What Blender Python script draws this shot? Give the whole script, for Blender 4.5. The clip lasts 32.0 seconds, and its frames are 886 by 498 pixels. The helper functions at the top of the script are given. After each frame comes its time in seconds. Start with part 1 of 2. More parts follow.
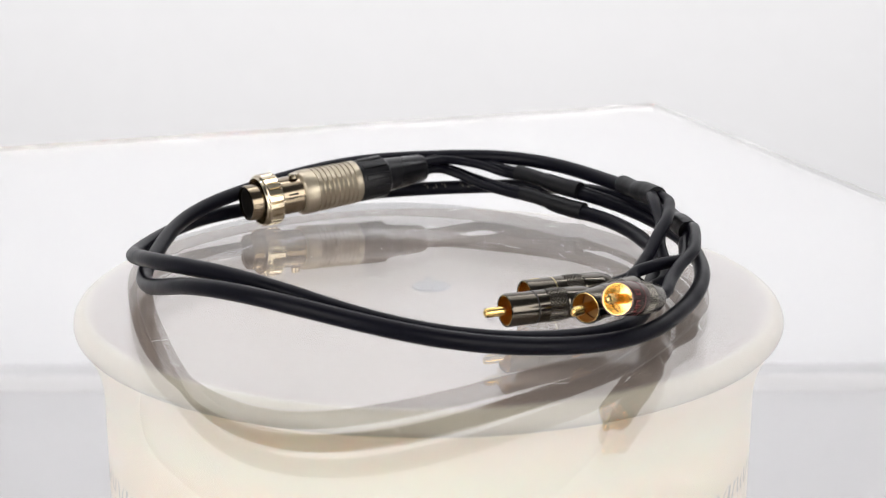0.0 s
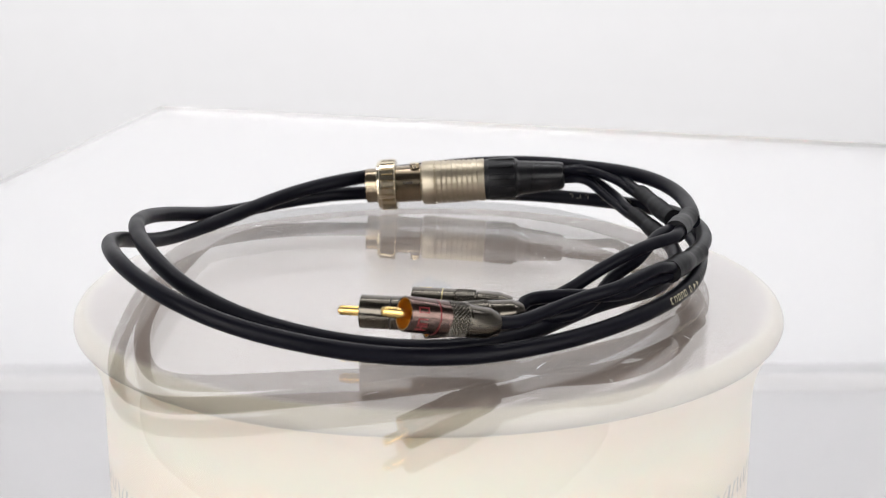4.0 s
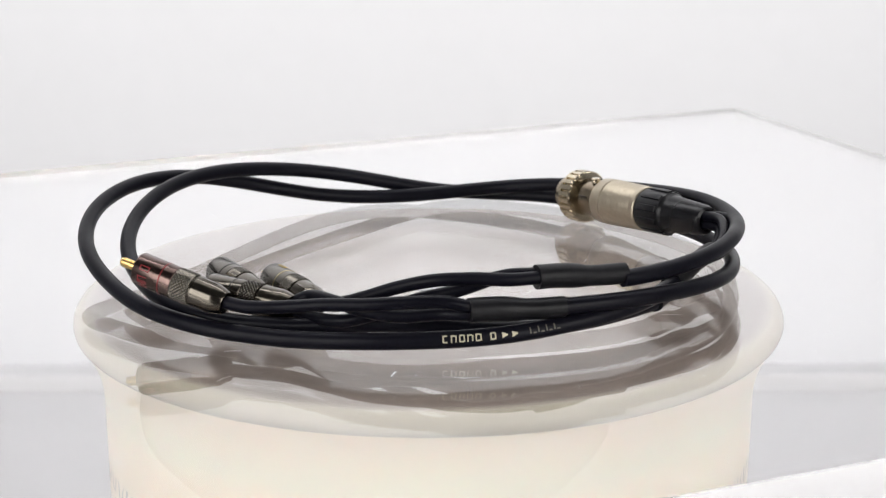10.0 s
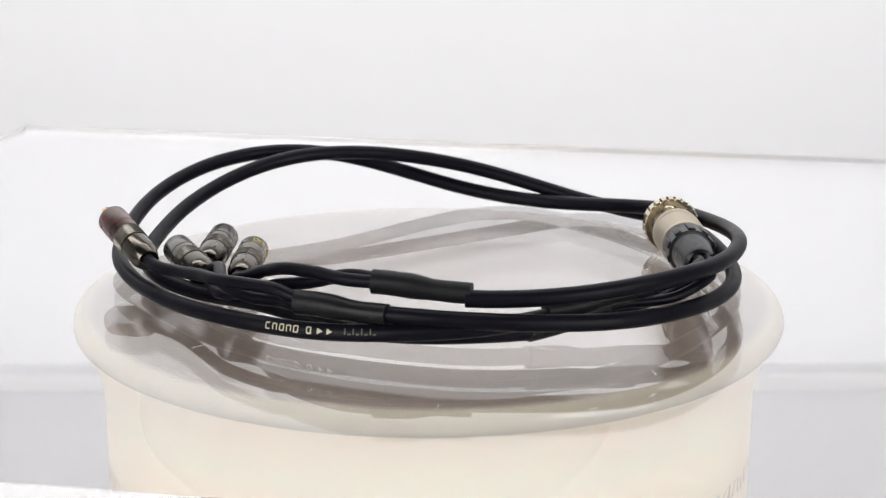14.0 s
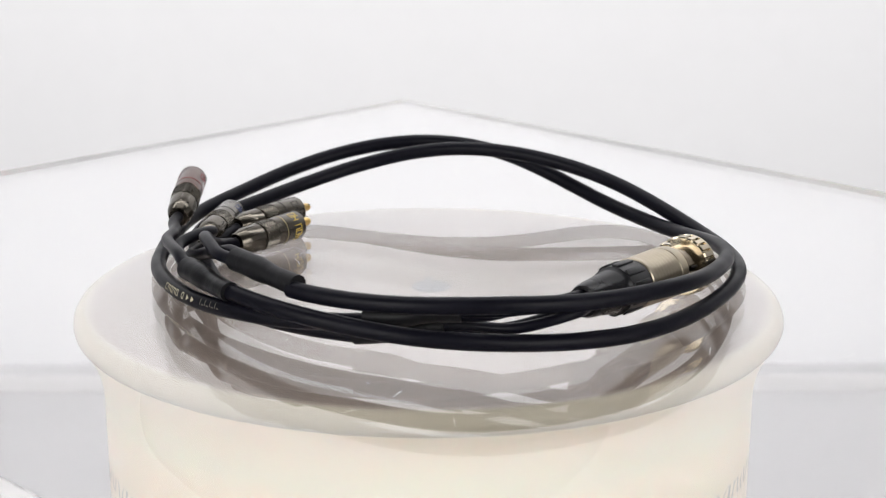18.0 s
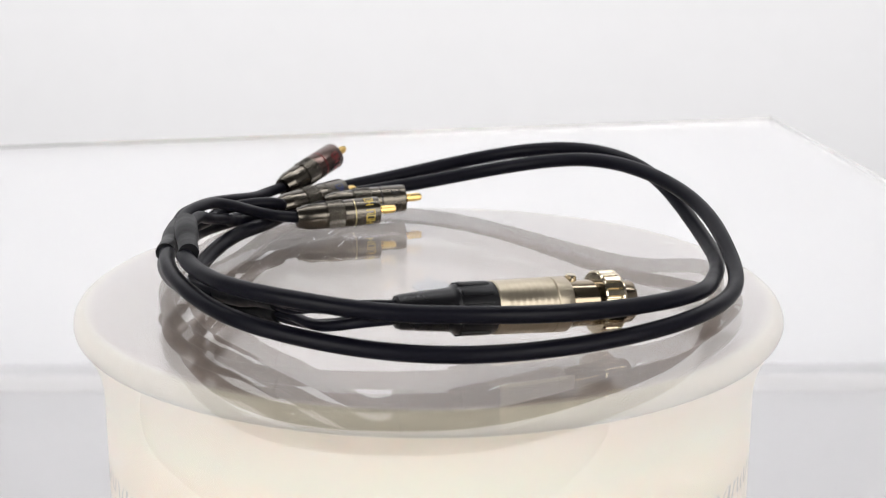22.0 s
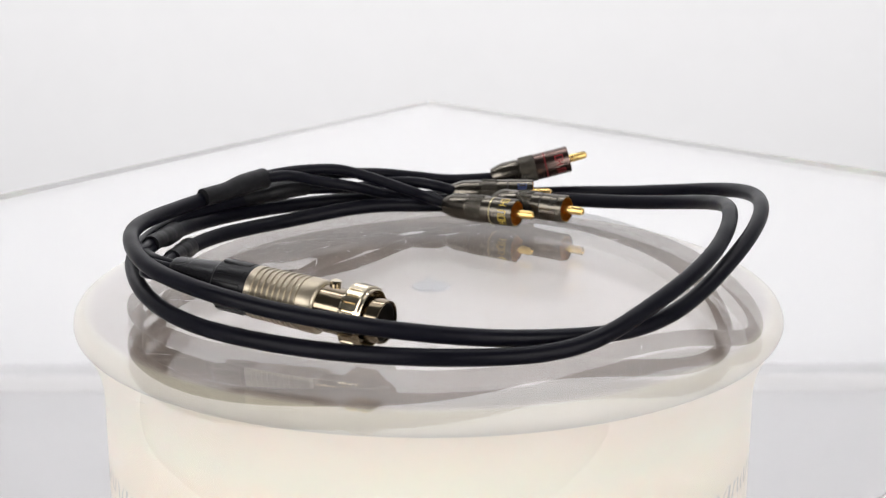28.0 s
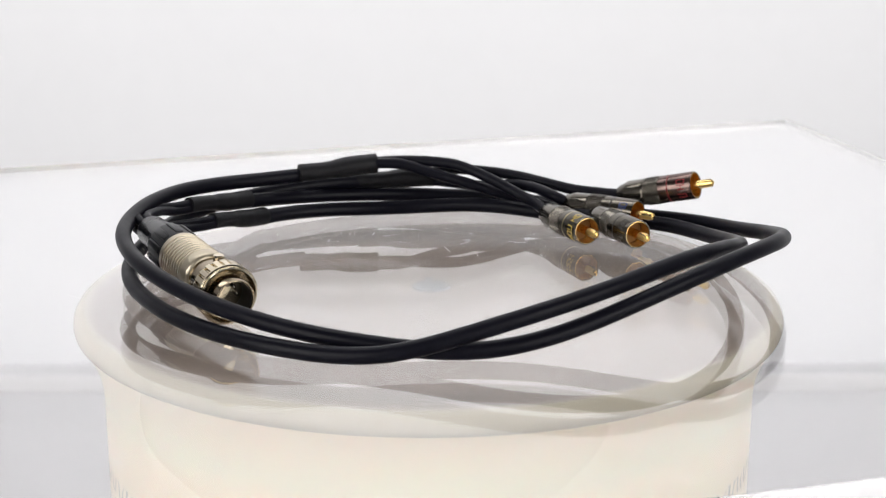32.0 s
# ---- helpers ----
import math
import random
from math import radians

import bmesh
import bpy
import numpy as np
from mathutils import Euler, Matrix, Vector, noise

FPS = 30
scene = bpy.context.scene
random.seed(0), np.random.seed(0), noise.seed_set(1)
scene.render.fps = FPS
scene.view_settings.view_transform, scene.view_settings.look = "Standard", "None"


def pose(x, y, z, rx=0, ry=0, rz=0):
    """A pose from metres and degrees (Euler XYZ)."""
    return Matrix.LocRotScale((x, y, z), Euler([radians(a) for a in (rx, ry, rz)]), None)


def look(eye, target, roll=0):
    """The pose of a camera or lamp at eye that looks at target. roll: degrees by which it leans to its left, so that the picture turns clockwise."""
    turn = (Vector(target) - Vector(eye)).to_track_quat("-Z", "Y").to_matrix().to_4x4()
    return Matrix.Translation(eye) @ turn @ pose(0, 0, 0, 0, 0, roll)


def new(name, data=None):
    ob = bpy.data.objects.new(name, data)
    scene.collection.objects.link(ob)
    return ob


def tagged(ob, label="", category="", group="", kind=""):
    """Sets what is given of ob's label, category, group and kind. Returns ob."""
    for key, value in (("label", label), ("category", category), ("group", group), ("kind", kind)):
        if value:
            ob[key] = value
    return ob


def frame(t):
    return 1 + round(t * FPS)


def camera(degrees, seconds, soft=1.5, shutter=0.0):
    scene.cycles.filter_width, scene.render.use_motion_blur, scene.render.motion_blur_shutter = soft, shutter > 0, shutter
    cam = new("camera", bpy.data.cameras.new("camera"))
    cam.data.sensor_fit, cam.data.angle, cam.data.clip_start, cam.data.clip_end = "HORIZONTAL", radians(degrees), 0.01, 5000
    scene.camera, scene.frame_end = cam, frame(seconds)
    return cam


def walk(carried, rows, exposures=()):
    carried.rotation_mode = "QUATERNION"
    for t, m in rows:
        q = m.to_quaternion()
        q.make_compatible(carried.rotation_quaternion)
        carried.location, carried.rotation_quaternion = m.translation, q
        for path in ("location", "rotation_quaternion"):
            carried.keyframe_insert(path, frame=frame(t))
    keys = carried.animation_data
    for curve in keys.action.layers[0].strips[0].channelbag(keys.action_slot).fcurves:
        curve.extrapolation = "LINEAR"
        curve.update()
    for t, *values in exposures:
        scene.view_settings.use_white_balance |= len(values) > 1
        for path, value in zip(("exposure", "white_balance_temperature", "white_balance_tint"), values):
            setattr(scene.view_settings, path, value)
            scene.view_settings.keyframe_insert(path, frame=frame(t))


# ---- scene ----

# ---- camera: it stands still ----
cam = camera(27.26, 32.0, soft=1.1)
EYE = pose(0.0, -0.5775, 0.1654, 90 - 15.246, 0.00, -0.343)
walk(cam, [(0.0, EYE), (32.0, EYE)])
cam.data.dof.use_dof, cam.data.dof.focus_distance, cam.data.dof.aperture_fstop = True, 0.57, 22.0

# ---- light: softboxes over a white table, and added wall fill ----
world = bpy.data.worlds.new("room")
scene.world = world
world.use_nodes = True
world.node_tree.nodes["Background"].inputs[0].default_value = (1.0, 0.985, 0.985, 1)
world.node_tree.nodes["Background"].inputs[1].default_value = 0.35


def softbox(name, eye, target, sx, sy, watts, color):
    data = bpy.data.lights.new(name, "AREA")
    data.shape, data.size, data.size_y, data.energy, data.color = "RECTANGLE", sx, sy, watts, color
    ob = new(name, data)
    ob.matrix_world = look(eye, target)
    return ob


softbox("softbox_lamp", (-0.80, -0.90, 0.35), (0, 0.0, -0.05), 1.0, 0.7, 10.2, (1.0, 0.98, 0.96))
softbox("softbox_lamp", (0.80, -0.90, 0.35), (0, 0.0, -0.05), 1.0, 0.7, 9.1, (1.0, 0.975, 0.95))
softbox("softbox_lamp", (0.0, 0.14, 1.35), (0, 0.0, 0.0), 1.2, 0.4, 2.2, (1.0, 0.99, 0.98))
# The next two are unseen fill, added to brighten the back wall.
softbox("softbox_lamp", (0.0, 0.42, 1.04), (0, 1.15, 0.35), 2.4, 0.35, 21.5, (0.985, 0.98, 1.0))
softbox("wall_fill_lamp", (0.0, 0.62, -0.88), (0, 1.15, -0.15), 2.6, 0.12, 2.2, (1.0, 0.985, 0.99))
scene.view_settings.exposure = 0.0
# light runs far inside the clear slab
scene.cycles.max_bounces, scene.cycles.glossy_bounces, scene.cycles.transmission_bounces = 24, 16, 20


# ---- materials ----
def material(name, color, rough=0.5, metal=0.0, grain=0.0, scale=400.0, bump=0.0, vary=0.0, **more):
    """A Principled material with colour and relief varied by noise at two scales, in metres."""
    m = bpy.data.materials.new(name)
    m.use_nodes = True
    nt = m.node_tree
    b = nt.nodes["Principled BSDF"]
    b.inputs["Base Color"].default_value = (*color, 1)
    b.inputs["Roughness"].default_value, b.inputs["Metallic"].default_value = rough, metal
    for k, v in more.items():
        b.inputs[k.replace("_", " ")].default_value = v
    if grain or bump or vary:
        tc = nt.nodes.new("ShaderNodeTexCoord")
        fine, wide = nt.nodes.new("ShaderNodeTexNoise"), nt.nodes.new("ShaderNodeTexNoise")
        fine.inputs["Scale"].default_value, wide.inputs["Scale"].default_value = scale, scale / 14
        fine.inputs["Detail"].default_value = 4
        for n in (fine, wide):
            nt.links.new(tc.outputs["Object"], n.inputs["Vector"])
        if vary:
            add = nt.nodes.new("ShaderNodeMath")
            add.operation = "ADD"
            nt.links.new(fine.outputs["Fac"], add.inputs[0])
            nt.links.new(wide.outputs["Fac"], add.inputs[1])
            ramp = nt.nodes.new("ShaderNodeMapRange")
            ramp.inputs["From Min"].default_value, ramp.inputs["From Max"].default_value = 0.6, 1.4
            ramp.inputs["To Min"].default_value, ramp.inputs["To Max"].default_value = 1 - vary, 1 + vary
            nt.links.new(add.outputs[0], ramp.inputs["Value"])
            mul = nt.nodes.new("ShaderNodeVectorMath")
            mul.operation = "MULTIPLY"
            mul.inputs[0].default_value = color
            nt.links.new(ramp.outputs[0], mul.inputs[1])
            nt.links.new(mul.outputs[0], b.inputs["Base Color"])
        if grain:
            rr = nt.nodes.new("ShaderNodeMapRange")
            rr.inputs["From Min"].default_value, rr.inputs["From Max"].default_value = 0.3, 0.7
            rr.inputs["To Min"].default_value, rr.inputs["To Max"].default_value = max(rough - grain, 0.01), rough + grain
            nt.links.new(wide.outputs["Fac"], rr.inputs["Value"])
            nt.links.new(rr.outputs[0], b.inputs["Roughness"])
        if bump:
            bp = nt.nodes.new("ShaderNodeBump")
            bp.inputs["Strength"].default_value, bp.inputs["Distance"].default_value = bump, 0.0002
            nt.links.new(fine.outputs["Fac"], bp.inputs["Height"])
            nt.links.new(bp.outputs[0], b.inputs["Normal"])
    return m


ACRYLIC = material("clear_acrylic", (0.965, 0.965, 0.965), 0.0, Transmission_Weight=1.0, IOR=1.49)
WORN = material("worn_acrylic", (1, 1, 1), 0.02, Transmission_Weight=1.0, IOR=1.49)
EDGE = material("polished_acrylic_edge", (0.97, 0.97, 0.97), 0.19, scale=90, grain=0.05, Transmission_Weight=0.8, IOR=1.49)
nt = WORN.node_tree
tc, ln, mr = nt.nodes.new("ShaderNodeTexCoord"), nt.nodes.new("ShaderNodeVectorMath"), nt.nodes.new("ShaderNodeMapRange")
ln.operation = "LENGTH"
mr.interpolation_type = "SMOOTHSTEP"
for key, value in (("From Min", 0.055), ("From Max", 0.088), ("To Min", 0.06), ("To Max", 0.02)):
    mr.inputs[key].default_value = value
nt.links.new(tc.outputs["Object"], ln.inputs[0])
nt.links.new(ln.outputs["Value"], mr.inputs["Value"])
nt.links.new(mr.outputs[0], nt.nodes["Principled BSDF"].inputs["Roughness"])
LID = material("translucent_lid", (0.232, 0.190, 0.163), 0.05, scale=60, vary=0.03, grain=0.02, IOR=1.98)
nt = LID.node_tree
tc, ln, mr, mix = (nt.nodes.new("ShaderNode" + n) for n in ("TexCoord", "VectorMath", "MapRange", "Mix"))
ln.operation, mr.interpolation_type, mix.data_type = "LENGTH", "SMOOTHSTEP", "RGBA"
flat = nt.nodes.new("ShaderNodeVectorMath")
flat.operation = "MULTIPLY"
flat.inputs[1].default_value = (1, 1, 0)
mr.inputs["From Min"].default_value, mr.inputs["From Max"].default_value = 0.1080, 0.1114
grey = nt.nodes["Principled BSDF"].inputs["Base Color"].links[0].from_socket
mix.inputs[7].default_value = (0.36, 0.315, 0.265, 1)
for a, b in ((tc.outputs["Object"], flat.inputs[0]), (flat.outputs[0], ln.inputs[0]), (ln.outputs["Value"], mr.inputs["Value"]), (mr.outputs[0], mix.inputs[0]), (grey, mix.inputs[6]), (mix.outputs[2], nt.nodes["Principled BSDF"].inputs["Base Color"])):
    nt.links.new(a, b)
CREAM = material("cream_plastic", (0.72, 0.61, 0.455), 0.3, scale=80, vary=0.02, grain=0.05, Subsurface_Weight=0.3, Subsurface_Scale=0.01)
RIM = material("translucent_cream", (0.57, 0.52, 0.415), 0.2, scale=80, vary=0.03, grain=0.04, Transmission_Weight=0.4, IOR=1.3)
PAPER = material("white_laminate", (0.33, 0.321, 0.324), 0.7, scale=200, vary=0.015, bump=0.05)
LEDGE_LIT = material("ledge_front_lit", (0.58, 0.57, 0.57), 0.7, scale=200, vary=0.015, bump=0.05)
WALL = material("white_wall", (0.84, 0.84, 0.85), 0.8, scale=40, vary=0.012)
LEDGE_SHADED = material("ledge_top_shaded", (0.31, 0.303, 0.308), 0.7, scale=200, vary=0.015, bump=0.05)
CEILING = material("grey_ceiling", (0.18, 0.18, 0.175), 0.8, scale=10, vary=0.06)
DIM = material("room_wall", (0.07, 0.066, 0.06), 0.8, scale=10, vary=0.1)
RUBBER = material("black_rubber", (0.0042, 0.0042, 0.0078), 0.38, scale=900, vary=0.25, grain=0.08, bump=0.15, Specular_IOR_Level=0.11)
SHRINK = material("heat_shrink", (0.006, 0.006, 0.0075), 0.45, scale=700, vary=0.35, grain=0.12, bump=0.3, Specular_IOR_Level=0.2)
BOOT = material("black_plastic", (0.006, 0.006, 0.0075), 0.3, scale=500, vary=0.2, grain=0.1, Specular_IOR_Level=0.28)
NICKEL = material("satin_nickel", (0.455, 0.40, 0.31), 0.36, 1.0, scale=900, vary=0.06, grain=0.08)
CHROME = material("chrome", (0.58, 0.51, 0.385), 0.17, 1.0, scale=600, vary=0.04, grain=0.04)
BRASSY = material("tarnished_nickel", (0.28, 0.23, 0.165), 0.17, 1.0, scale=500, vary=0.08, grain=0.06)
KNURL = material("knurled_gunmetal", (0.19, 0.177, 0.157), 0.24, 1.0, scale=500, vary=0.1, grain=0.06)
GUNMETAL = material("gunmetal_chrome", (0.125, 0.113, 0.095), 0.21, 1.0, scale=500, vary=0.1, grain=0.06)
REDDISH = material("red_tinted_gunmetal", (0.13, 0.09, 0.08), 0.24, 1.0, scale=300, vary=0.25, grain=0.06)
GOLD = material("gold_plating", (0.86, 0.60, 0.22), 0.24, 1.0, scale=600, vary=0.05, grain=0.05)
# Black print and bands, also painted shade inside socket and slots.
DARK = material("black_and_recess_shade", (0.012, 0.010, 0.009), 0.5, scale=300, vary=0.1)
AMBER = material("amber_insulator", (0.26, 0.115, 0.03), 0.35, scale=300, vary=0.1)
RED = material("red_print", (0.23, 0.007, 0.012), 0.45, scale=600, vary=0.2)
YELLOW = material("yellow_print", (0.62, 0.44, 0.06), 0.45, scale=600, vary=0.2)
PALE = material("pale_brass_band", (0.42, 0.36, 0.20), 0.3, 0.8, scale=600, vary=0.1)
DULL = material("dull_red_band", (0.16, 0.012, 0.014), 0.35, 0.3, scale=600, vary=0.1)
BLUE = material("blue_print", (0.03, 0.05, 0.16), 0.4, scale=600, vary=0.2)
FAINT = material("worn_print", (0.08, 0.073, 0.057), 0.5, scale=900, vary=0.4)
PRINT = material("pale_print", (0.50, 0.46, 0.33), 0.5, scale=900, vary=0.25)
INK = material("grey_ink", (0.42, 0.40, 0.37), 0.6, scale=500, vary=0.1)


# ---- mesh helpers ----
def mesh_of(name, bm, mat):
    me = bpy.data.meshes.new(name)
    bmesh.ops.recalc_face_normals(bm, faces=bm.faces)
    bm.to_mesh(me)
    bm.free()
    me.materials.append(mat)
    return me


def part(name, bm, mat, parent=None, label="", smooth=True, m=None):
    me = mesh_of(name, bm, mat)
    if smooth:
        me.shade_smooth()
        me.set_sharp_from_angle(angle=radians(38))
    ob = new(name, me)
    if parent:
        ob.parent = parent
    if m is not None:
        ob.matrix_local = m
    if label:
        tagged(ob, label)
    return ob


def lathe(profile, n=48, bm=None, closed=False):
    """Turns (x, r) pairs round the x axis."""
    bm = bm or bmesh.new()
    rings = []
    for x, r in profile:
        if r < 1e-6:
            rings.append([bm.verts.new((x, 0, 0))])
        else:
            rings.append([bm.verts.new((x, r * math.cos(2 * math.pi * k / n), r * math.sin(2 * math.pi * k / n))) for k in range(n)])
    pairs = list(zip(rings, rings[1:]))
    if closed:
        pairs.append((rings[-1], rings[0]))
    for a, b in pairs:
        for k in range(n):
            j = (k + 1) % n
            if len(a) == 1 and len(b) == 1:
                continue
            if len(a) == 1:
                bm.faces.new((a[0], b[k], b[j]))
            elif len(b) == 1:
                bm.faces.new((a[k], a[j], b[0]))
            else:
                bm.faces.new((a[k], a[j], b[j], b[k]))
    return bm


def lathe_z(profile, n=96, closed=False):
    """Turns (r, z) pairs round the z axis."""
    bm = lathe([(z, r) for r, z in profile], n, closed=closed)
    bmesh.ops.rotate(bm, verts=bm.verts, matrix=Matrix.Rotation(radians(-90), 3, "Y"))
    return bm


def box(x0, y0, z0, x1, y1, z1, bevel=0.0, bm=None):
    bm = bm or bmesh.new()
    geo = bmesh.ops.create_cube(bm, size=1.0)["verts"]
    for v in geo:
        v.co = Vector((x0 + (v.co.x + 0.5) * (x1 - x0), y0 + (v.co.y + 0.5) * (y1 - y0), z0 + (v.co.z + 0.5) * (z1 - z0)))
    if bevel:
        es = list({e for v in geo for e in v.link_edges})
        bmesh.ops.bevel(bm, geom=es, offset=bevel, segments=2, affect="EDGES", profile=0.5)
    return bm


def smooth_path(pts, step=6):
    """A Catmull-Rom line through the points."""
    pts = [Vector(p) for p in pts]
    ends = [pts[0] * 2 - pts[1]] + pts + [pts[-1] * 2 - pts[-2]]
    out = []
    for i in range(1, len(ends) - 2):
        a, b, c, d = ends[i - 1:i + 3]
        for k in range(step):
            t = k / step
            out.append(0.5 * (2 * b + (c - a) * t + (2 * a - 5 * b + 4 * c - d) * t * t + (3 * b - a - 3 * c + d) * t ** 3))
    out.append(pts[-1])
    return out


def tube(path, radius, n=16, squash=1.0, bm=None, caps=True):
    """A tube along a path; radius is a number or a function of 0..1; squash flattens it across the vertical."""
    bm = bm or bmesh.new()
    rings = []
    for i, p in enumerate(path):
        t = (path[min(i + 1, len(path) - 1)] - path[max(i - 1, 0)]).normalized()
        side = t.cross(Vector((0, 0, 1)))
        side = side.normalized() if side.length > 1e-4 else Vector((1, 0, 0))
        up = side.cross(t).normalized()
        r = radius(i / (len(path) - 1)) if callable(radius) else radius
        rings.append([bm.verts.new(p + side * (r * squash * math.cos(2 * math.pi * k / n)) + up * (r * math.sin(2 * math.pi * k / n))) for k in range(n)])
    for a, b in zip(rings, rings[1:]):
        for k in range(n):
            j = (k + 1) % n
            bm.faces.new((a[k], a[j], b[j], b[k]))
    if caps:
        bm.faces.new(rings[0])
        bm.faces.new(rings[-1][::-1])
    return bm


def along(a, b):
    """The pose at a whose x axis points to b."""
    a, b = Vector(a), Vector(b)
    return Matrix.Translation(a) @ (b - a).to_track_quat("X", "Z").to_matrix().to_4x4()


# ---- the setting ----
TABLE = -0.240
FLOOR = TABLE - 0.74
table = tagged(part("table", box(-0.9, -0.75, TABLE - 0.03, 0.9, 0.5345, TABLE, 0.003), PAPER), "white table top under the tub", "table")
for x in (-0.84, 0.84):
    for y in (-0.69, 0.46):
        part("leg", box(x - 0.025, y - 0.025, FLOOR, x + 0.025, y + 0.025, TABLE - 0.03, 0.002), PAPER, table)
# Fall of light is painted in: ledge top darker, front strip paler.
rail = tagged(part("ledge", box(-0.9, 0.5375, TABLE - 0.03, 0.9, 0.560, TABLE + 0.0098, 0.002), LEDGE_SHADED), "low ledge along the table's back, its top painted darker as if shaded", "ledge")
part("facing", box(-0.9, 0.5350, TABLE - 0.03, 0.9, 0.5372, TABLE + 0.0096, 0.001), LEDGE_LIT, rail, "ledge front painted paler, as if lit")
tagged(part("wall_back", box(-2.6, 1.15, FLOOR, 2.6, 1.25, 1.75), WALL), "plain white wall behind the table", "wall", kind="structure")
tagged(part("floor", box(-2.6, -2.2, FLOOR - 0.1, 2.6, 1.25, FLOOR), WALL), "white floor", "floor", kind="structure")
tagged(part("ceiling", box(-2.6, -2.2, 1.75, 2.6, 1.25, 1.85), CEILING), "grey ceiling", "ceiling", kind="structure")
tagged(part("wall_left", box(-2.7, -2.2, FLOOR, -2.6, 1.25, 1.75), WALL), "plain side wall", "wall", kind="structure")
tagged(part("wall_right", box(2.6, -2.2, FLOOR, 2.7, 1.25, 1.75), WALL), "plain side wall", "wall", kind="structure")
tagged(part("wall_front", box(-2.6, -2.3, FLOOR, 2.6, -2.2, 1.75), DIM), "plain wall behind the camera", "wall", kind="structure")

# ---- the tub with its lid ----
SLAB = 0.0115
DECK = 0.0009
LID_TOP = -0.0152
tub = tagged(new("tub"), "round cream plastic tub with a translucent lid and grey script", "tub")
tub.location = (-0.0012, 0, TABLE)
Z = -TABLE
wall = [(0.0, 0.0), (0.100, 0.0), (0.103, 0.002), (0.104, 0.005), (0.1068, Z + LID_TOP - 0.016), (0.1068, Z + LID_TOP - 0.004), (0.1045, Z + LID_TOP - 0.004), (0.1035, Z + LID_TOP - 0.02), (0.101, 0.007), (0.0, 0.004)]
part("body", lathe_z(wall), CREAM, tub)
lip = [(r, Z + LID_TOP + z) for r, z in ((0.1112, 0.0002), (0.1122, 0.0001), (0.1134, -0.0006), (0.1146, -0.0017), (0.1153, -0.0031), (0.1155, -0.0045), (0.1151, -0.0057), (0.1143, -0.0066), (0.1112, -0.0068), (0.1112, -0.0034))]
part("rim", lathe_z(lip, closed=True), RIM, tub, "translucent cream snap-on rim")
skirt = [(0.1112, Z + LID_TOP - 0.0060)] + [(0.10655 + 0.0078 * (1 - i / 16) ** 2.4, Z + LID_TOP - 0.0064 - 0.0016 * i) for i in range(17)] + [(0.1058, Z + LID_TOP - 0.0320), (0.1062, Z + LID_TOP - 0.0180), (0.1071, Z + LID_TOP - 0.0060)]
part("skirt", lathe_z(skirt, closed=True), CREAM, tub, "cream flange under the rim")
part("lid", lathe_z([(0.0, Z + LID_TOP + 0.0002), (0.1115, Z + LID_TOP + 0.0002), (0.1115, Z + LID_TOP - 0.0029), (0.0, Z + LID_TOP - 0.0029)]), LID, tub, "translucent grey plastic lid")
HUB = material("grey_blue_plastic", (0.10, 0.107, 0.125), 0.12, scale=300, vary=0.05)
part("hub", lathe_z([(0.0, Z + LID_TOP + 0.0006), (0.006, Z + LID_TOP + 0.0006), (0.0065, Z + LID_TOP + 0.0002), (0.0, Z + LID_TOP + 0.0002)], 40), HUB, tub, "small grey-blue disc on the lid", m=pose(0.0007, 0.0052, 0))
part("spindle", lathe_z([(0.0, Z + LID_TOP), (0.0016, Z + LID_TOP), (0.0014, Z + DECK - SLAB), (0.0, Z + DECK - SLAB)], 24), ACRYLIC, tub, "short clear spindle under the slab")

# grey script round the tub: running pen strokes, too faint to read
def stroke(points, pen=0.0011):
    """A printed line on the tub's flank through pairs of angle in degrees and height from the slab's top in metres; the pen is wide across."""
    bm = bmesh.new()
    path = smooth_path([(a, z, 0) for a, z in points], 6)
    rows = []
    for i, p in enumerate(path):
        d = path[min(i + 1, len(path) - 1)] - path[max(i - 1, 0)]
        w = pen * (0.45 + 0.55 * min(1, abs(d.y) * 900 / (abs(d.x) + 0.3)))
        row = []
        for sgn in (-0.5, 0.5):
            z = Z + p.y + sgn * 0.0003
            r = 0.104 + (0.1068 - 0.104) * (z - 0.005) / (Z + LID_TOP - 0.021) + 0.00012
            a = radians(p.x) + sgn * w / r
            row.append(bm.verts.new((r * math.cos(a), r * math.sin(a), z)))
        rows.append(row)
    for p, q in zip(rows, rows[1:]):
        bm.faces.new((p[0], p[1], q[1], q[0]))
    return part("script_stroke", bm, INK, tub)


def script(a, z, pattern, slant=1.0):
    """Letters as plain humps (n), rings (o) and tall strokes (l), in degrees and metres."""
    h = 0.0054
    for c in pattern:
        s = slant
        if c == "n":
            stroke([(a, z), (a + 0.5 * s, z + h * 0.6), (a + 0.9 * s, z + h)])
            stroke([(a + 0.6, z + h * 0.65), (a + 2.0, z + h), (a + 2.9, z + h * 0.8), (a + 2.8, z + h * 0.3), (a + 3.4, z), (a + 4.6, z + h * 0.3)])
            a += 4.6
        elif c == "o":
            stroke([(a + 2.9, z + h * 0.9), (a + 1.6, z + h), (a + 0.3, z + h * 0.5), (a + 0.9, z), (a + 2.2, z + h * 0.35), (a + 3.0, z + h), (a + 2.8, z + h * 0.3), (a + 3.4, z), (a + 4.4, z + h * 0.3)])
            a += 4.4
        else:
            stroke([(a, z), (a + 0.8, z + h * 0.7), (a + 1.8, z + h * 1.8)])
            a += 3.2


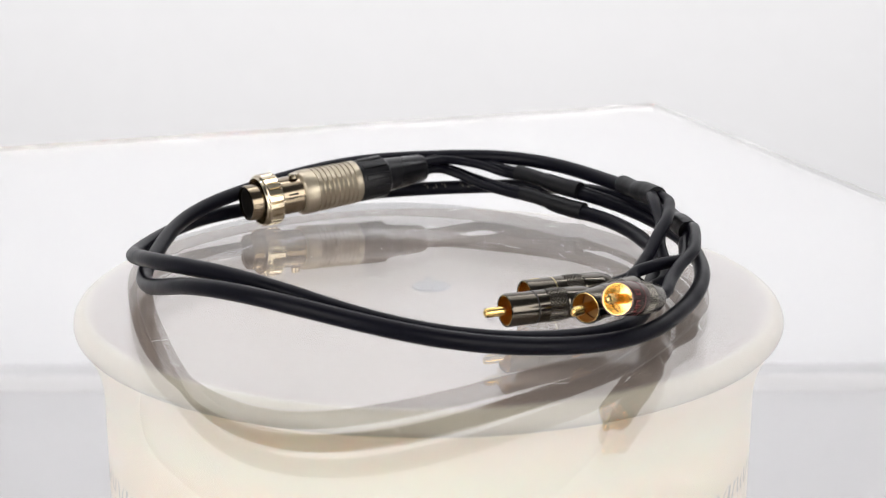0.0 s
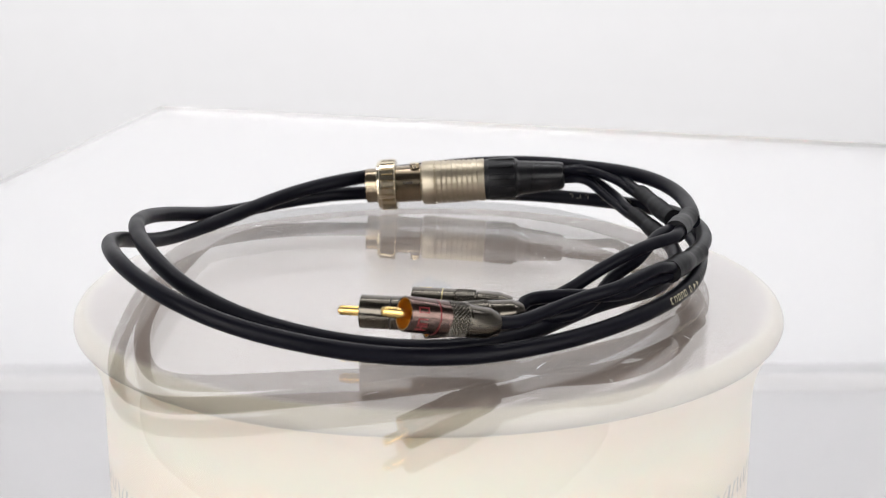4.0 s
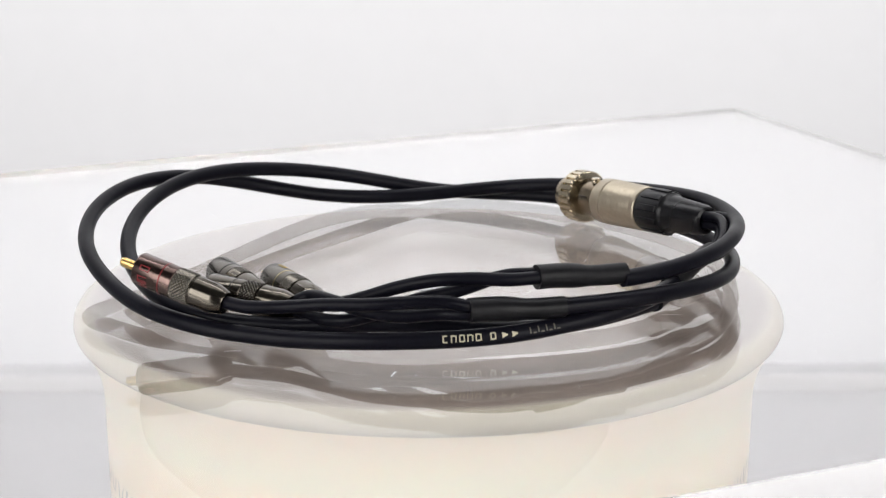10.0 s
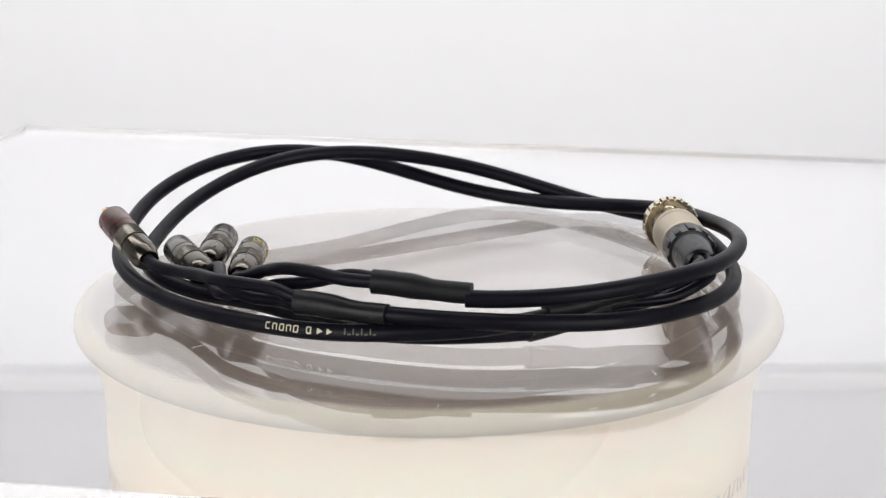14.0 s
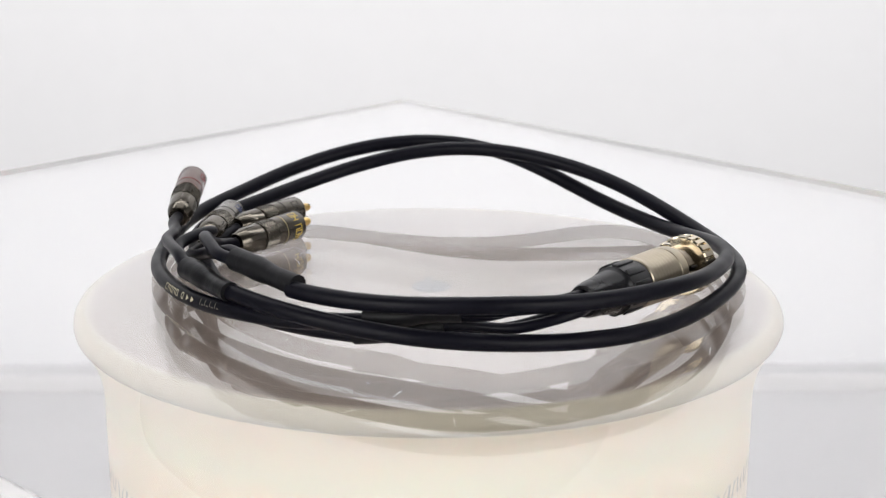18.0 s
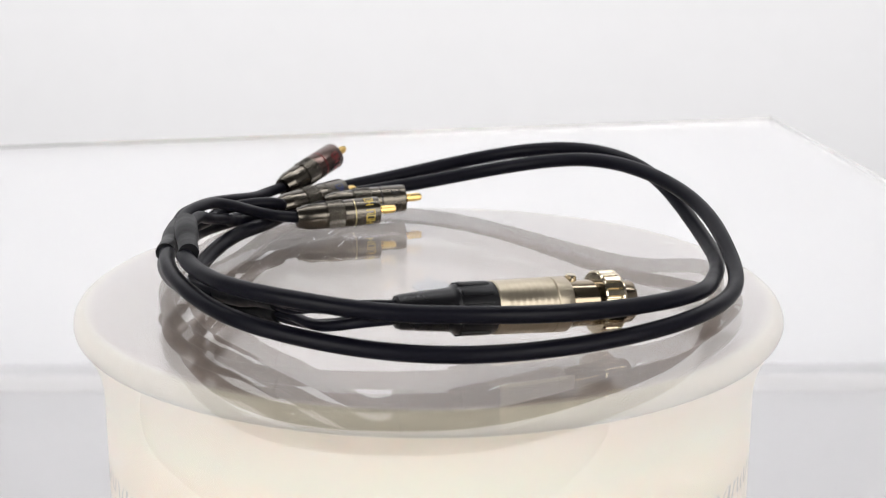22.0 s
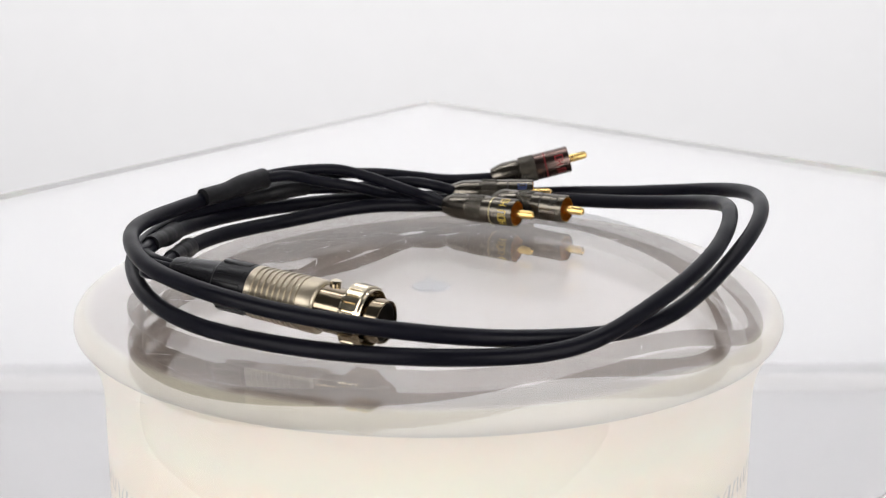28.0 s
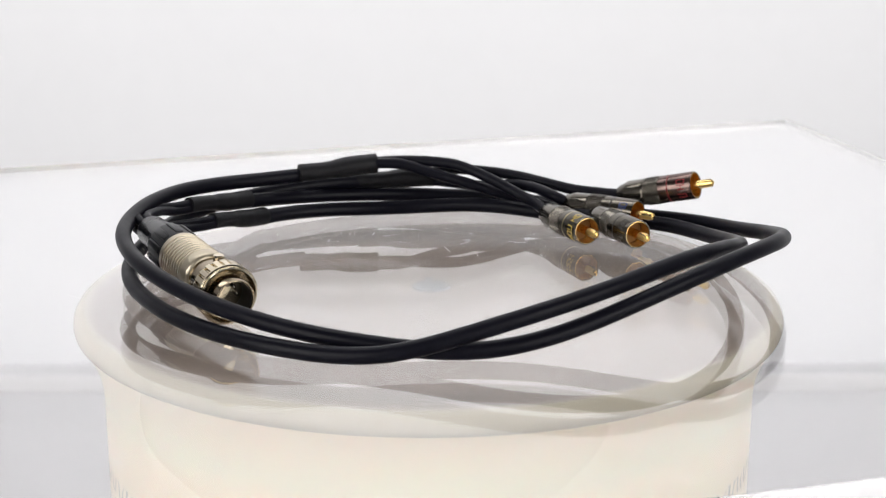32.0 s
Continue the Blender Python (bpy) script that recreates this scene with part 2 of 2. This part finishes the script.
script(-168, -0.0690, "onnonn")
script(-138.5, -0.0670, "l")
script(-36.5, -0.0670, "nonono")
for a, dz, r in ((-49.5, -0.0088, 0.0010), (-50.3, -0.0080, 0.0006), (-40.0, -0.0066, 0.0007), (-104, -0.0090, 0.0008), (-120, -0.0085, 0.0005), (-75, -0.0085, 0.0005)):
    bm = bmesh.new()
    bmesh.ops.create_icosphere(bm, subdivisions=2, radius=r)
    part("speck", bm, INK, tub, m=Matrix.Translation((0.1122 * math.cos(radians(a)), 0.1122 * math.sin(radians(a)), Z + LID_TOP + dz)) @ pose(0, 0, 0, 0, 0, a) @ Matrix.Diagonal((0.35, 1, 0.8, 1)))

# ---- the turning slab ----
TURN = [(0.0, 0.00), (3.5, 29.74), (6.0, 50.89), (8.5, 72.47), (11.0, 93.99), (13.5, 115.38), (16.0, 137.30), (18.5, 158.81), (21.0, 180.15), (23.5, 201.21), (26.0, 221.91), (29.0, 247.49), (32.0, 272.37)]
sheet = tagged(new("turntable_slab"), "thick clear acrylic slab turning on the tub", "acrylic slab")
ac = part("pane", box(-0.201, -0.228, -SLAB, 0.196, 0.244, 0.0, 0.0001), ACRYLIC, sheet, smooth=False, m=pose(0, 0, 0, 0, 0, 18.7))
ac.data.materials.append(EDGE)
ac.data.materials.append(WORN)
for f in ac.data.polygons:
    f.material_index = 1 if abs(f.normal.z) < 0.98 else 2 if f.normal.z < 0 else 0
ac.visible_shadow = False

SCRATCH = material("scratch_white", (0.8, 0.8, 0.8), 0.5, scale=900, vary=0.1)
rng = random.Random(7)
for i in range(130):
    a, r = rng.uniform(0, 2 * math.pi), 0.02 + 0.13 * rng.random()
    if i % 4 == 0:
        a, r = rng.gauss(0.35, 0.45), rng.gauss(0.055, 0.012)
    w = rng.uniform(0.0012, 0.0075) if i % 2 else rng.uniform(0.0003, 0.0008)
    bm = bmesh.new()
    n, h = 4, rng.uniform(0.00003, 0.00008) if i % 2 else rng.uniform(0.00005, 0.00015)
    bend = rng.uniform(-0.06, 0.06)
    low = [bm.verts.new((w * (k / n - 0.5), bend * w * (4 * (k / n - 0.5) ** 2) - h, 0.00003)) for k in range(n + 1)]
    top = [bm.verts.new((w * (k / n - 0.5), bend * w * (4 * (k / n - 0.5) ** 2) + h * (0.2 if k in (0, n) else 1), 0.00003)) for k in range(n + 1)]
    for k in range(n):
        bm.faces.new((low[k], low[k + 1], top[k + 1], top[k]))
    part("scratch", bm, SCRATCH, sheet, m=pose(r * math.cos(a), r * math.sin(a), 0, 0, 0, rng.uniform(0, 180)))

# ---- the audio cable on it ----
cable = tagged(new("audio_cable"), "coiled black audio cable with round multi-pin plug and four phono plugs", "audio cable")
R_CABLE = 0.00255


def coil(radii, heights):
    """The middle line of a cable wound clockwise: a uniform cubic B-spline, in millimetres, with a knot every 14 degrees from 66 degrees on."""
    line = []
    for i in range(1, len(radii) - 2):
        for k in range(7):
            f = k / 7
            w = ((1 - f) ** 3 / 6, (3 * f ** 3 - 6 * f * f + 4) / 6, (-3 * f ** 3 + 3 * f * f + 3 * f + 1) / 6, f ** 3 / 6)
            r, z = (sum(w[j] * v[i - 1 + j] for j in range(4)) for v in (radii, heights))
            a = radians(66 - 14 * i - 2 * k)
            line.append(Vector((r * math.cos(a), r * math.sin(a), max(z, 3.4))) / 1000)
    return line


OUTER = coil(
    [88.5, 87.4, 87.8, 86.4, 87.0, 86.7, 88.8, 90.3, 95.5, 103.2, 106.1, 112.3, 113.3, 109.4, 103.6, 96.8, 94.1, 93.5, 91.1, 94.3, 95.6, 95.4, 97.9, 99.6, 99.7, 98.1, 95.5, 89.1, 84.6, 81.5, 79.1, 77.3],
    [12.0, 10.2, 8.2, 7.0, 5.7, 5.0, 4.7, 3.2, 3.2, 5.2, 7.9, 13.0, 19.2, 22.0, 19.3, 12.1, 5.5, 3.0, 4.6, 7.3, 10.2, 12.1, 14.4, 16.5, 16.8, 18.4, 17.7, 16.5, 16.5, 18.0, 20.7, 24.8])
INNER = coil(
    [84.5, 83.2, 80.8, 78.1, 75.3, 72.8, 72.9, 76.9, 87.3, 94.6, 95.3, 98.6, 99.9, 97.8, 95.3, 95.0, 95.1, 95.4, 99.7, 99.3, 99.8, 97.3, 96.8, 98.4, 98.1, 97.0, 96.9, 92.0, 89.1, 85.5, 83.5, 82.6],
    [4.8, 4.6, 4.4, 3.4, 3.3, 5.1, 5.6, 3.3, 3.1, 4.7, 6.4, 10.2, 15.8, 20.9, 21.5, 18.9, 14.9, 9.5, 3.4, 3.5, 4.4, 3.8, 3.8, 4.1, 5.1, 6.8, 8.8, 10.3, 11.6, 12.1, 11.8, 11.0])


def span(line, a, b):
    """The stretch of a coil between two winding angles, in degrees; its first point lies at 52."""
    return [p for i, p in enumerate(line) if b <= 52 - 2 * i <= a]


for line, end in ((OUTER, -325), (INNER, -343)):
    part("thick_cable", tube(span(line, 52, end), R_CABLE, 20), RUBBER, cable)


def sleeve(a, b, r0, r1, r2):
    """Heat-shrink from the split end a to the thick end b, in three loose steps."""
    a, b = Vector(a), Vector(b)
    path = [a.lerp(b, i / 24) + Vector((0, 0, 0.0002 * math.sin(7 * i / 24))) for i in range(25)]
    def r(t):
        base = r0 + (r1 - r0) * max(0, min(1, (t - 0.42) / 0.06))
        if t > 0.5:
            base = r1 + (r2 - r1) * min(1, (t - 0.5) / 0.1)
        return base * (1 + 0.012 * math.sin(13 * t + 40 * a.x) + 0.008 * math.sin(41 * t))
    return part("heat_shrink_sleeve", tube(path, r, 20, 1.03), SHRINK, cable, "matt black heat-shrink sleeve")


sleeve((0.0760, 0.0238, 0.0197), (0.0673, 0.0512, 0.0177), 0.0036, 0.0034, 0.0031)
sleeve((0.0845, 0.0035, 0.0128), (0.0808, 0.0315, 0.0120), 0.0036, 0.0034, 0.0031)
sleeve((0.0316, 0.0854, 0.0142), (0.0535, 0.0678, 0.0112), 0.0027, 0.0030, 0.0032)
sleeve((0.0332, 0.0777, 0.0082), (0.0546, 0.0625, 0.0047), 0.0027, 0.0030, 0.0032)


def wire(pts, r=0.00195):
    return part("thin_wire", tube(smooth_path(pts, 8), r, 14), RUBBER, cable)


# ---- phono plugs ----
def knurl(x0, x1, r, around=26, rows=5):
    """A grip of small flat-topped diamonds between two sets of crossing grooves."""
    bm = bmesh.new()
    n, m = around * 6, rows * 6
    rings = []
    for i in range(m + 1):
        ring = []
        for k in range(n):
            u, v = k / 6, i / 6
            gap = min(abs((u + v + 0.5) % 1 - 0.5), abs((u - v + 0.5) % 1 - 0.5))
            d = r + 0.00036 * (min(1, gap * 3.2) - 0.6) - (0.0002 if i in (0, m) else 0)
            a = 2 * math.pi * k / n
            ring.append(bm.verts.new((x0 + (x1 - x0) * i / m, d * math.cos(a), d * math.sin(a))))
        rings.append(ring)
    for a, b in zip(rings, rings[1:]):
        for k in range(n):
            j = (k + 1) % n
            bm.faces.new((a[k], a[j], b[j], b[k]))
    bm.faces.new(rings[0])
    bm.faces.new(rings[-1][::-1])
    return bm


def phono_plug(back, front, roll, band, ink, rows, count, start, label, inside=AMBER, lip=4.72, metal=GUNMETAL):
    """x runs from the cable end to the mouth."""
    m = along(back, front) @ pose(0, 0, 0, roll) @ Matrix.Diagonal((1, 0.95, 0.95, 1))
    k = 0.001
    shell = [(17 * k, 4.9 * k), (17.2 * k, 5.15 * k), (29.6 * k, 5.2 * k), (30 * k, 5.0 * k), (30 * k, 4.75 * k), (29.8 * k, 4.6 * k), (23 * k, 4.55 * k), (23 * k, 0.0)]
    body = part("phono_plug", lathe(shell, 48), metal, cable, label, m=m)
    part("knurled_grip", knurl(11.2 * k, 17.0 * k, 5.15 * k), KNURL, body, smooth=False)
    tail = [(0.3 * k, 1.7 * k), (0.3 * k, 3.5 * k), (0.6 * k, 3.75 * k), (3.6 * k, 4.65 * k), (4.0 * k, 4.75 * k), (10.4 * k, 4.95 * k), (10.8 * k, 4.6 * k), (11.3 * k, 4.6 * k)]
    part("tail_collar", lathe(tail, 40), GUNMETAL, body)
    part("wrench_flat", box(4.2 * k, -1.8 * k, 4.35 * k, 9.5 * k, 1.8 * k, 4.75 * k, 0.0002), GUNMETAL, body)
    part("mouth_ring", lathe([(29.5 * k, lip * k), (29.85 * k + (lip - 4.72) * 2 * k, (lip - 0.04) * k), (29.9 * k, 4.5 * k), (25 * k, 4.35 * k), (25 * k, 4.5 * k)], 40, closed=True), GOLD, body, "gold-plated mouth")
    part("insulator", lathe([(23.2 * k, 4.5 * k), (24.5 * k, 4.4 * k), (24.6 * k, 1.6 * k), (23.2 * k, 1.6 * k)], 32, closed=True), inside, body)
    pin = lathe([(24 * k, 0), (24 * k, 1.55 * k), (35.2 * k, 1.55 * k), (36.4 * k, 1.2 * k), (36.8 * k, 0.6 * k), (36.9 * k, 0)], 24)
    part("centre_pin", pin, GOLD, body, "gold-plated pin")
    # The slot is a dark block; its shade is only colour.
    part("pin_slot_shade", box(32.5 * k, -0.18 * k, -1.57 * k, 36.2 * k, 0.18 * k, 1.57 * k), DARK, body)
    part("band", lathe([(20.7 * k, 5.1 * k), (20.7 * k, 5.23 * k), (21.1 * k, 5.23 * k), (21.1 * k, 5.1 * k)], 48, closed=True), band, body)
    # print round the shell, as plain bars
    for row in range(rows):
        for i in range(count):
            a = start + row * 360 / rows + i * 24 + (14 if i > 1 else 0)
            x0, x1 = 24.6, 27.8
            strokes = [(a - 8, x0, x1, 0.15), (a + 8, x0 + 0.2 * (i % 2), x1 - 0.3 * (i % 3), 0.15)]
            strokes += [(a + g, x, x + 0.32, 0.42) for g in (-5, 0, 5) for x in ((x0, x1 - 0.32), ((x0 + x1) / 2 - 0.2,), (x1 - 0.32,))[(i + row) % 3]]
            for g, u, v, w in strokes:
                bm = box(u * k, -w * k, 5.17 * k, v * k, w * k, 5.215 * k)
                bmesh.ops.rotate(bm, verts=bm.verts, matrix=Matrix.Rotation(radians(g), 3, "X"))
                part("print_bar", bm, ink, body)
    return body


RED_PLUG = ((0.0655, -0.0651, 0.0109), (0.0515, -0.0906, 0.0182))
YELLOW_PLUG = ((0.0545, -0.0384, 0.0067), (0.0285, -0.0513, 0.0073))
BLACK_PLUG = ((0.0481, -0.0556, 0.0075), (0.0205, -0.0688, 0.0080))
BLUE_PLUG = ((0.0624, -0.0459, 0.0084), (0.0470, -0.0665, 0.0091))
phono_plug(*RED_PLUG, 20, DULL, RED, 2, 3, 39, "gunmetal phono plug with red print and band", GOLD, 4.76, REDDISH)
phono_plug(*YELLOW_PLUG, -10, PALE, YELLOW, 1, 5, 27, "gunmetal phono plug with yellow print and band")
phono_plug(*BLACK_PLUG, 40, DARK, DARK, 1, 3, -4, "gunmetal phono plug with a black band")
phono_plug(*BLUE_PLUG, 70, DARK, BLUE, 1, 3, -26, "gunmetal phono plug with dark blue print")

# thin wires from the sleeves to the phono plugs
wire([(0.0762, 0.0275, 0.0200), (0.0776, 0.0225, 0.0199), (0.0790, 0.0155, 0.0200), (0.0777, 0.0050, 0.0202), (0.0756, -0.0061, 0.0193), (0.0714, -0.0161, 0.0162), (0.0671, -0.0259, 0.0121), (0.0613, -0.0346, 0.0085), (0.0527, -0.0393, 0.0067)])
wire([(0.0740, 0.0275, 0.0200), (0.0742, 0.0225, 0.0201), (0.0743, 0.0140, 0.0197), (0.0748, 0.0016, 0.0160), (0.0730, -0.0110, 0.0128), (0.0734, -0.0227, 0.0090), (0.0720, -0.0322, 0.0068), (0.0652, -0.0408, 0.0062), (0.0565, -0.0482, 0.0068), (0.0463, -0.0565, 0.0075)])
wire([(0.0841, 0.0075, 0.0135), (0.0852, 0.0020, 0.0145), (0.0850, -0.0040, 0.0157), (0.0839, -0.0141, 0.0154), (0.0817, -0.0261, 0.0144), (0.0764, -0.0371, 0.0131), (0.0719, -0.0483, 0.0114), (0.0691, -0.0591, 0.0108), (0.0646, -0.0668, 0.0114)])
wire([(0.0840, 0.0075, 0.0118), (0.0838, 0.0020, 0.0115), (0.0818, -0.0050, 0.0112), (0.0804, -0.0161, 0.0104), (0.0776, -0.0272, 0.0117), (0.0695, -0.0348, 0.0123), (0.0616, -0.0412, 0.0113), (0.0612, -0.0475, 0.0085)])

# ---- multi-pin plug ----
K = 0.001
TIP, BOOT_END = (-0.0664, 0.0552, 0.0098), (-0.0032, 0.0921, 0.0147)
din = part("multi_pin_plug", lathe([(20.5 * K, 6.8 * K), (20.8 * K, 7.6 * K), (21.4 * K, 8.0 * K), (25.6 * K, 8.1 * K)] + [p for i in range(2, 11) for p in ((22.10 * K + i * 1.9 * K, 7.78 * K - i * 0.03 * K), (22.42 * K + i * 1.9 * K, 7.78 * K - i * 0.03 * K), (22.56 * K + i * 1.9 * K, 8.12 * K - i * 0.03 * K), (23.3 * K + i * 1.9 * K, 8.07 * K - i * 0.03 * K))] + [(43.6 * K, 7.8 * K), (44.0 * K, 7.5 * K), (44.0 * K, 5 * K)], 56), NICKEL, cable, "ribbed satin nickel barrel with a knurled locking ring and black boot", m=along(TIP, BOOT_END))
part("socket_shell", lathe([(0, 5.75 * K), (0, 6.2 * K), (0.3 * K, 6.35 * K), (10 * K, 6.35 * K), (10 * K, 5.75 * K), (7 * K, 5.7 * K)], 48, closed=True), BRASSY, din)
# The socket's inner shade is put into colour: dark floor, added liner.
part("socket_floor", lathe([(8.6 * K, 0), (8.6 * K, 5.8 * K), (9.2 * K, 5.8 * K), (9.2 * K, 0)], 40), DARK, din)
part("socket_shade_liner", lathe([(0.8 * K, 5.8 * K), (0.8 * K, 5.55 * K), (9 * K, 5.55 * K), (9 * K, 5.8 * K)], 40, closed=True), DARK, din, "added dark liner, the socket's inner shade as colour")
for i in range(5):
    a = radians(-90 + 45 * i)
    pinm = Matrix.Translation((0, 3.3 * K * math.sin(a), 3.3 * K * math.cos(a) - 0.6 * K))
    part("contact_pin", lathe([(6.2 * K, 0), (6.5 * K, 0.6 * K), (9 * K, 0.65 * K), (9 * K, 0)], 14), GUNMETAL, din, m=pinm)
ring = bmesh.new()
ridge = []
N = 24
for x, base, cut in ((8.5, 6.36, 0), (8.0, 7.9, 0), (5.2, 8.15, 0), (5.3, 9.0, 0), (5.6, 9.4, 0), (6.2, 9.4, 0), (6.3, 9.4, 0.8), (10.5, 9.4, 0.8), (10.55, 9.4, 0.4), (10.9, 9.35, 0.4), (11.3, 8.9, 0.1), (11.4, 7.0, 0)):
    row = []
    for k in range(N * 4):
        r = (base - (cut if k % 4 in (2, 3) else 0)) * K
        a = 2 * math.pi * (k + (-0.7, 0.7, 0.3, -0.3)[k % 4]) / (N * 4)
        row.append(ring.verts.new((x * K, r * math.cos(a), r * math.sin(a))))
    ridge.append(row)
for a, b in zip(ridge, ridge[1:]):
    for k in range(N * 4):
        j = (k + 1) % (N * 4)
        ring.faces.new((a[k], a[j], b[j], b[k]))
ring.faces.new(ridge[0])
ring.faces.new(ridge[-1][::-1])
part("locking_ring", ring, CHROME, din, "shiny knurled locking ring", smooth=False)
part("ring_lip", lathe([(4.7 * K, 8.15 * K), (4.4 * K, 8.35 * K), (4.6 * K, 8.65 * K), (5.4 * K, 8.8 * K), (5.4 * K, 8.1 * K)], 48, closed=True), CHROME, din)
part("neck", lathe([(11.0 * K, 6.6 * K), (11.2 * K, 6.8 * K), (20.8 * K, 6.8 * K), (20.8 * K, 6.0 * K)], 48), BRASSY, din)
part("screw", lathe([(-0.2 * K, 0), (-0.2 * K, 1.7 * K), (1.2 * K, 1.7 * K), (1.5 * K, 1.4 * K), (1.5 * K, 0)], 20), CHROME, din, m=Matrix.Translation((18.4 * K, -2.2 * K, 6.7 * K)) @ pose(0, 0, 0, 0, -90, 0))
# Neck slots are not cut: dark blocks paint their shade.
part("neck_slot_shade", box(14.2 * K, 6.3 * K, 1.6 * K, 17.6 * K, 7.04 * K, 2.1 * K), DARK, din)
part("neck_slot_shade", box(14.2 * K, -7.04 * K, 1.6 * K, 17.6 * K, -6.3 * K, 2.1 * K), DARK, din)
part("boot", lathe([(43.8 * K, 6.5 * K), (44.0 * K, 7.3 * K), (44.6 * K, 7.55 * K), (55.5 * K, 7.2 * K), (56.2 * K, 6.5 * K), (57 * K, 6.3 * K), (71.5 * K, 5.1 * K), (72.8 * K, 4.6 * K), (73.3 * K, 3.6 * K), (73.0 * K, 3.2 * K), (71 * K, 3.0 * K), (71 * K, 0)], 48), BOOT, din, "black plastic strain-relief boot")
for i in range(10):
    bm = box(45.5 * K, -1.2 * K, 6.9 * K, 55.0 * K, 1.2 * K, 7.85 * K, 0.0004)
    bmesh.ops.rotate(bm, verts=bm.verts, matrix=Matrix.Rotation(radians(36 * i), 3, "X"))
    part("boot_rib", bm, BOOT, din)
d = (Vector(BOOT_END) - Vector(TIP)).normalized()
e = Vector(BOOT_END)
for dy, dz, sl in ((0.0014, 0.0014, (0.0316, 0.0860, 0.0148)), (-0.0014, 0.0014, (0.0316, 0.0850, 0.0134)), (0.0014, -0.0014, (0.0332, 0.0783, 0.0090)), (-0.0014, -0.0014, (0.0332, 0.0773, 0.0075))):
    off = Vector((0, dy, dz))
    s = Vector(sl)
    wire([e - d * 0.004 + off, e + d * 0.008 + off * 1.3, e.lerp(s, 0.55) + off * 1.2 + Vector((0.001, 0.0062, 0)), s - Vector((0.005, -0.0035, 0)), s + Vector((0.004, -0.0035, -0.0004))], 0.0016)

# ---- print on the cable: pale bars and two arrow heads ----
def mark(phi, dz, w, h, slant=0.0, shape="bar", line=OUTER, ink=PRINT):
    """A printed mark on a cable at a winding angle, outside at 0 and inside at 180; dz is how far up the flank, in degrees."""
    i = (52 - phi) / 2
    k = int(i)
    p, q = line[k], line[k + 1]
    c = p.lerp(q, i - k)
    t = (q - p).normalized()
    out = Vector((c.x, c.y, 0)).normalized()
    out = (out - t * out.dot(t)).normalized()
    up = t.cross(out)
    if up.z < 0:
        up = -up
    bm = bmesh.new()
    r = R_CABLE + 0.00004
    def at(u, v):
        a = radians(dz) + v / r
        return bm.verts.new(c + t * (u + slant * v) + (out * math.cos(a) + up * math.sin(a)) * r)
    if shape == "bar":
        rows = [[at(u, h * (j / 3 - 0.5)) for j in range(4)] for u in (-w / 2, w / 2)]
        for j in range(3):
            bm.faces.new((rows[0][j], rows[0][j + 1], rows[1][j + 1], rows[1][j]))
    else:
        rows = [[at(u, g * h * (j / 4 - 0.5)) for j in range(5)] for u, g in ((w / 2, 1.0), (0, 0.52), (-w / 2, 0.06))]
        for a, b in zip(rows, rows[1:]):
            for j in range(4):
                bm.faces.new((a[j], a[j + 1], b[j + 1], b[j]))
    return part("print_mark", bm, ink, cable)


# a row of small open shapes and two arrow heads, running towards the plug
for i in range(7):
    if i != 5:
        phi = -2.3 + i * 1.52 - (0.35 if i == 6 else 0)
        mark(phi - 0.42, 20, 0.00036, 0.0021)
        mark(phi, 20 + (19 if i % 2 else -19), 0.0010, 0.00042)
        if i in (0, 2, 4, 6):
            mark(phi, 20 + (-19 if i % 2 else 21), 0.0010, 0.00042)
        if i in (1, 2, 3, 4, 6):
            mark(phi + 0.42, 20, 0.00036, 0.0019)
mark(8.7, 20, 0.0017, 0.0019, 0, "arrow")
mark(10.6, 20, 0.0017, 0.0019, 0, "arrow")
for i in range(4):
    phi = 14.0 + i * 1.6
    mark(phi - 0.4, 26, 0.0004, 0.0019, 0, "bar", OUTER, FAINT)
    mark(phi + 0.4, 8, 0.0010, 0.00045, 0, "bar", OUTER, FAINT)


# the same print worn thin on the inside of both coils
for i in range(9):
    if i != 5:
        mark(-285.0 + i * 2.0, 150, 0.0005, 0.0013, 0.3, "bar", INNER, FAINT)
        mark(-284.4 + i * 2.0, 150 + (16 if i % 2 else -16), 0.0009, 0.0004, 0, "bar", INNER, FAINT)
for i in range(4):
    mark(-248.0 + i * 1.9, 186, 0.0005, 0.0012, 0.3, "bar", OUTER, FAINT)


# ---- what moves ----
def motions():
    rows = [(t, pose(0, 0, 0, 0, 0, -a)) for t, a in TURN]
    walk(sheet, [(t, pose(0, 0, DECK, 0, 0, -a)) for t, a in TURN])
    walk(cable, rows)


motions()
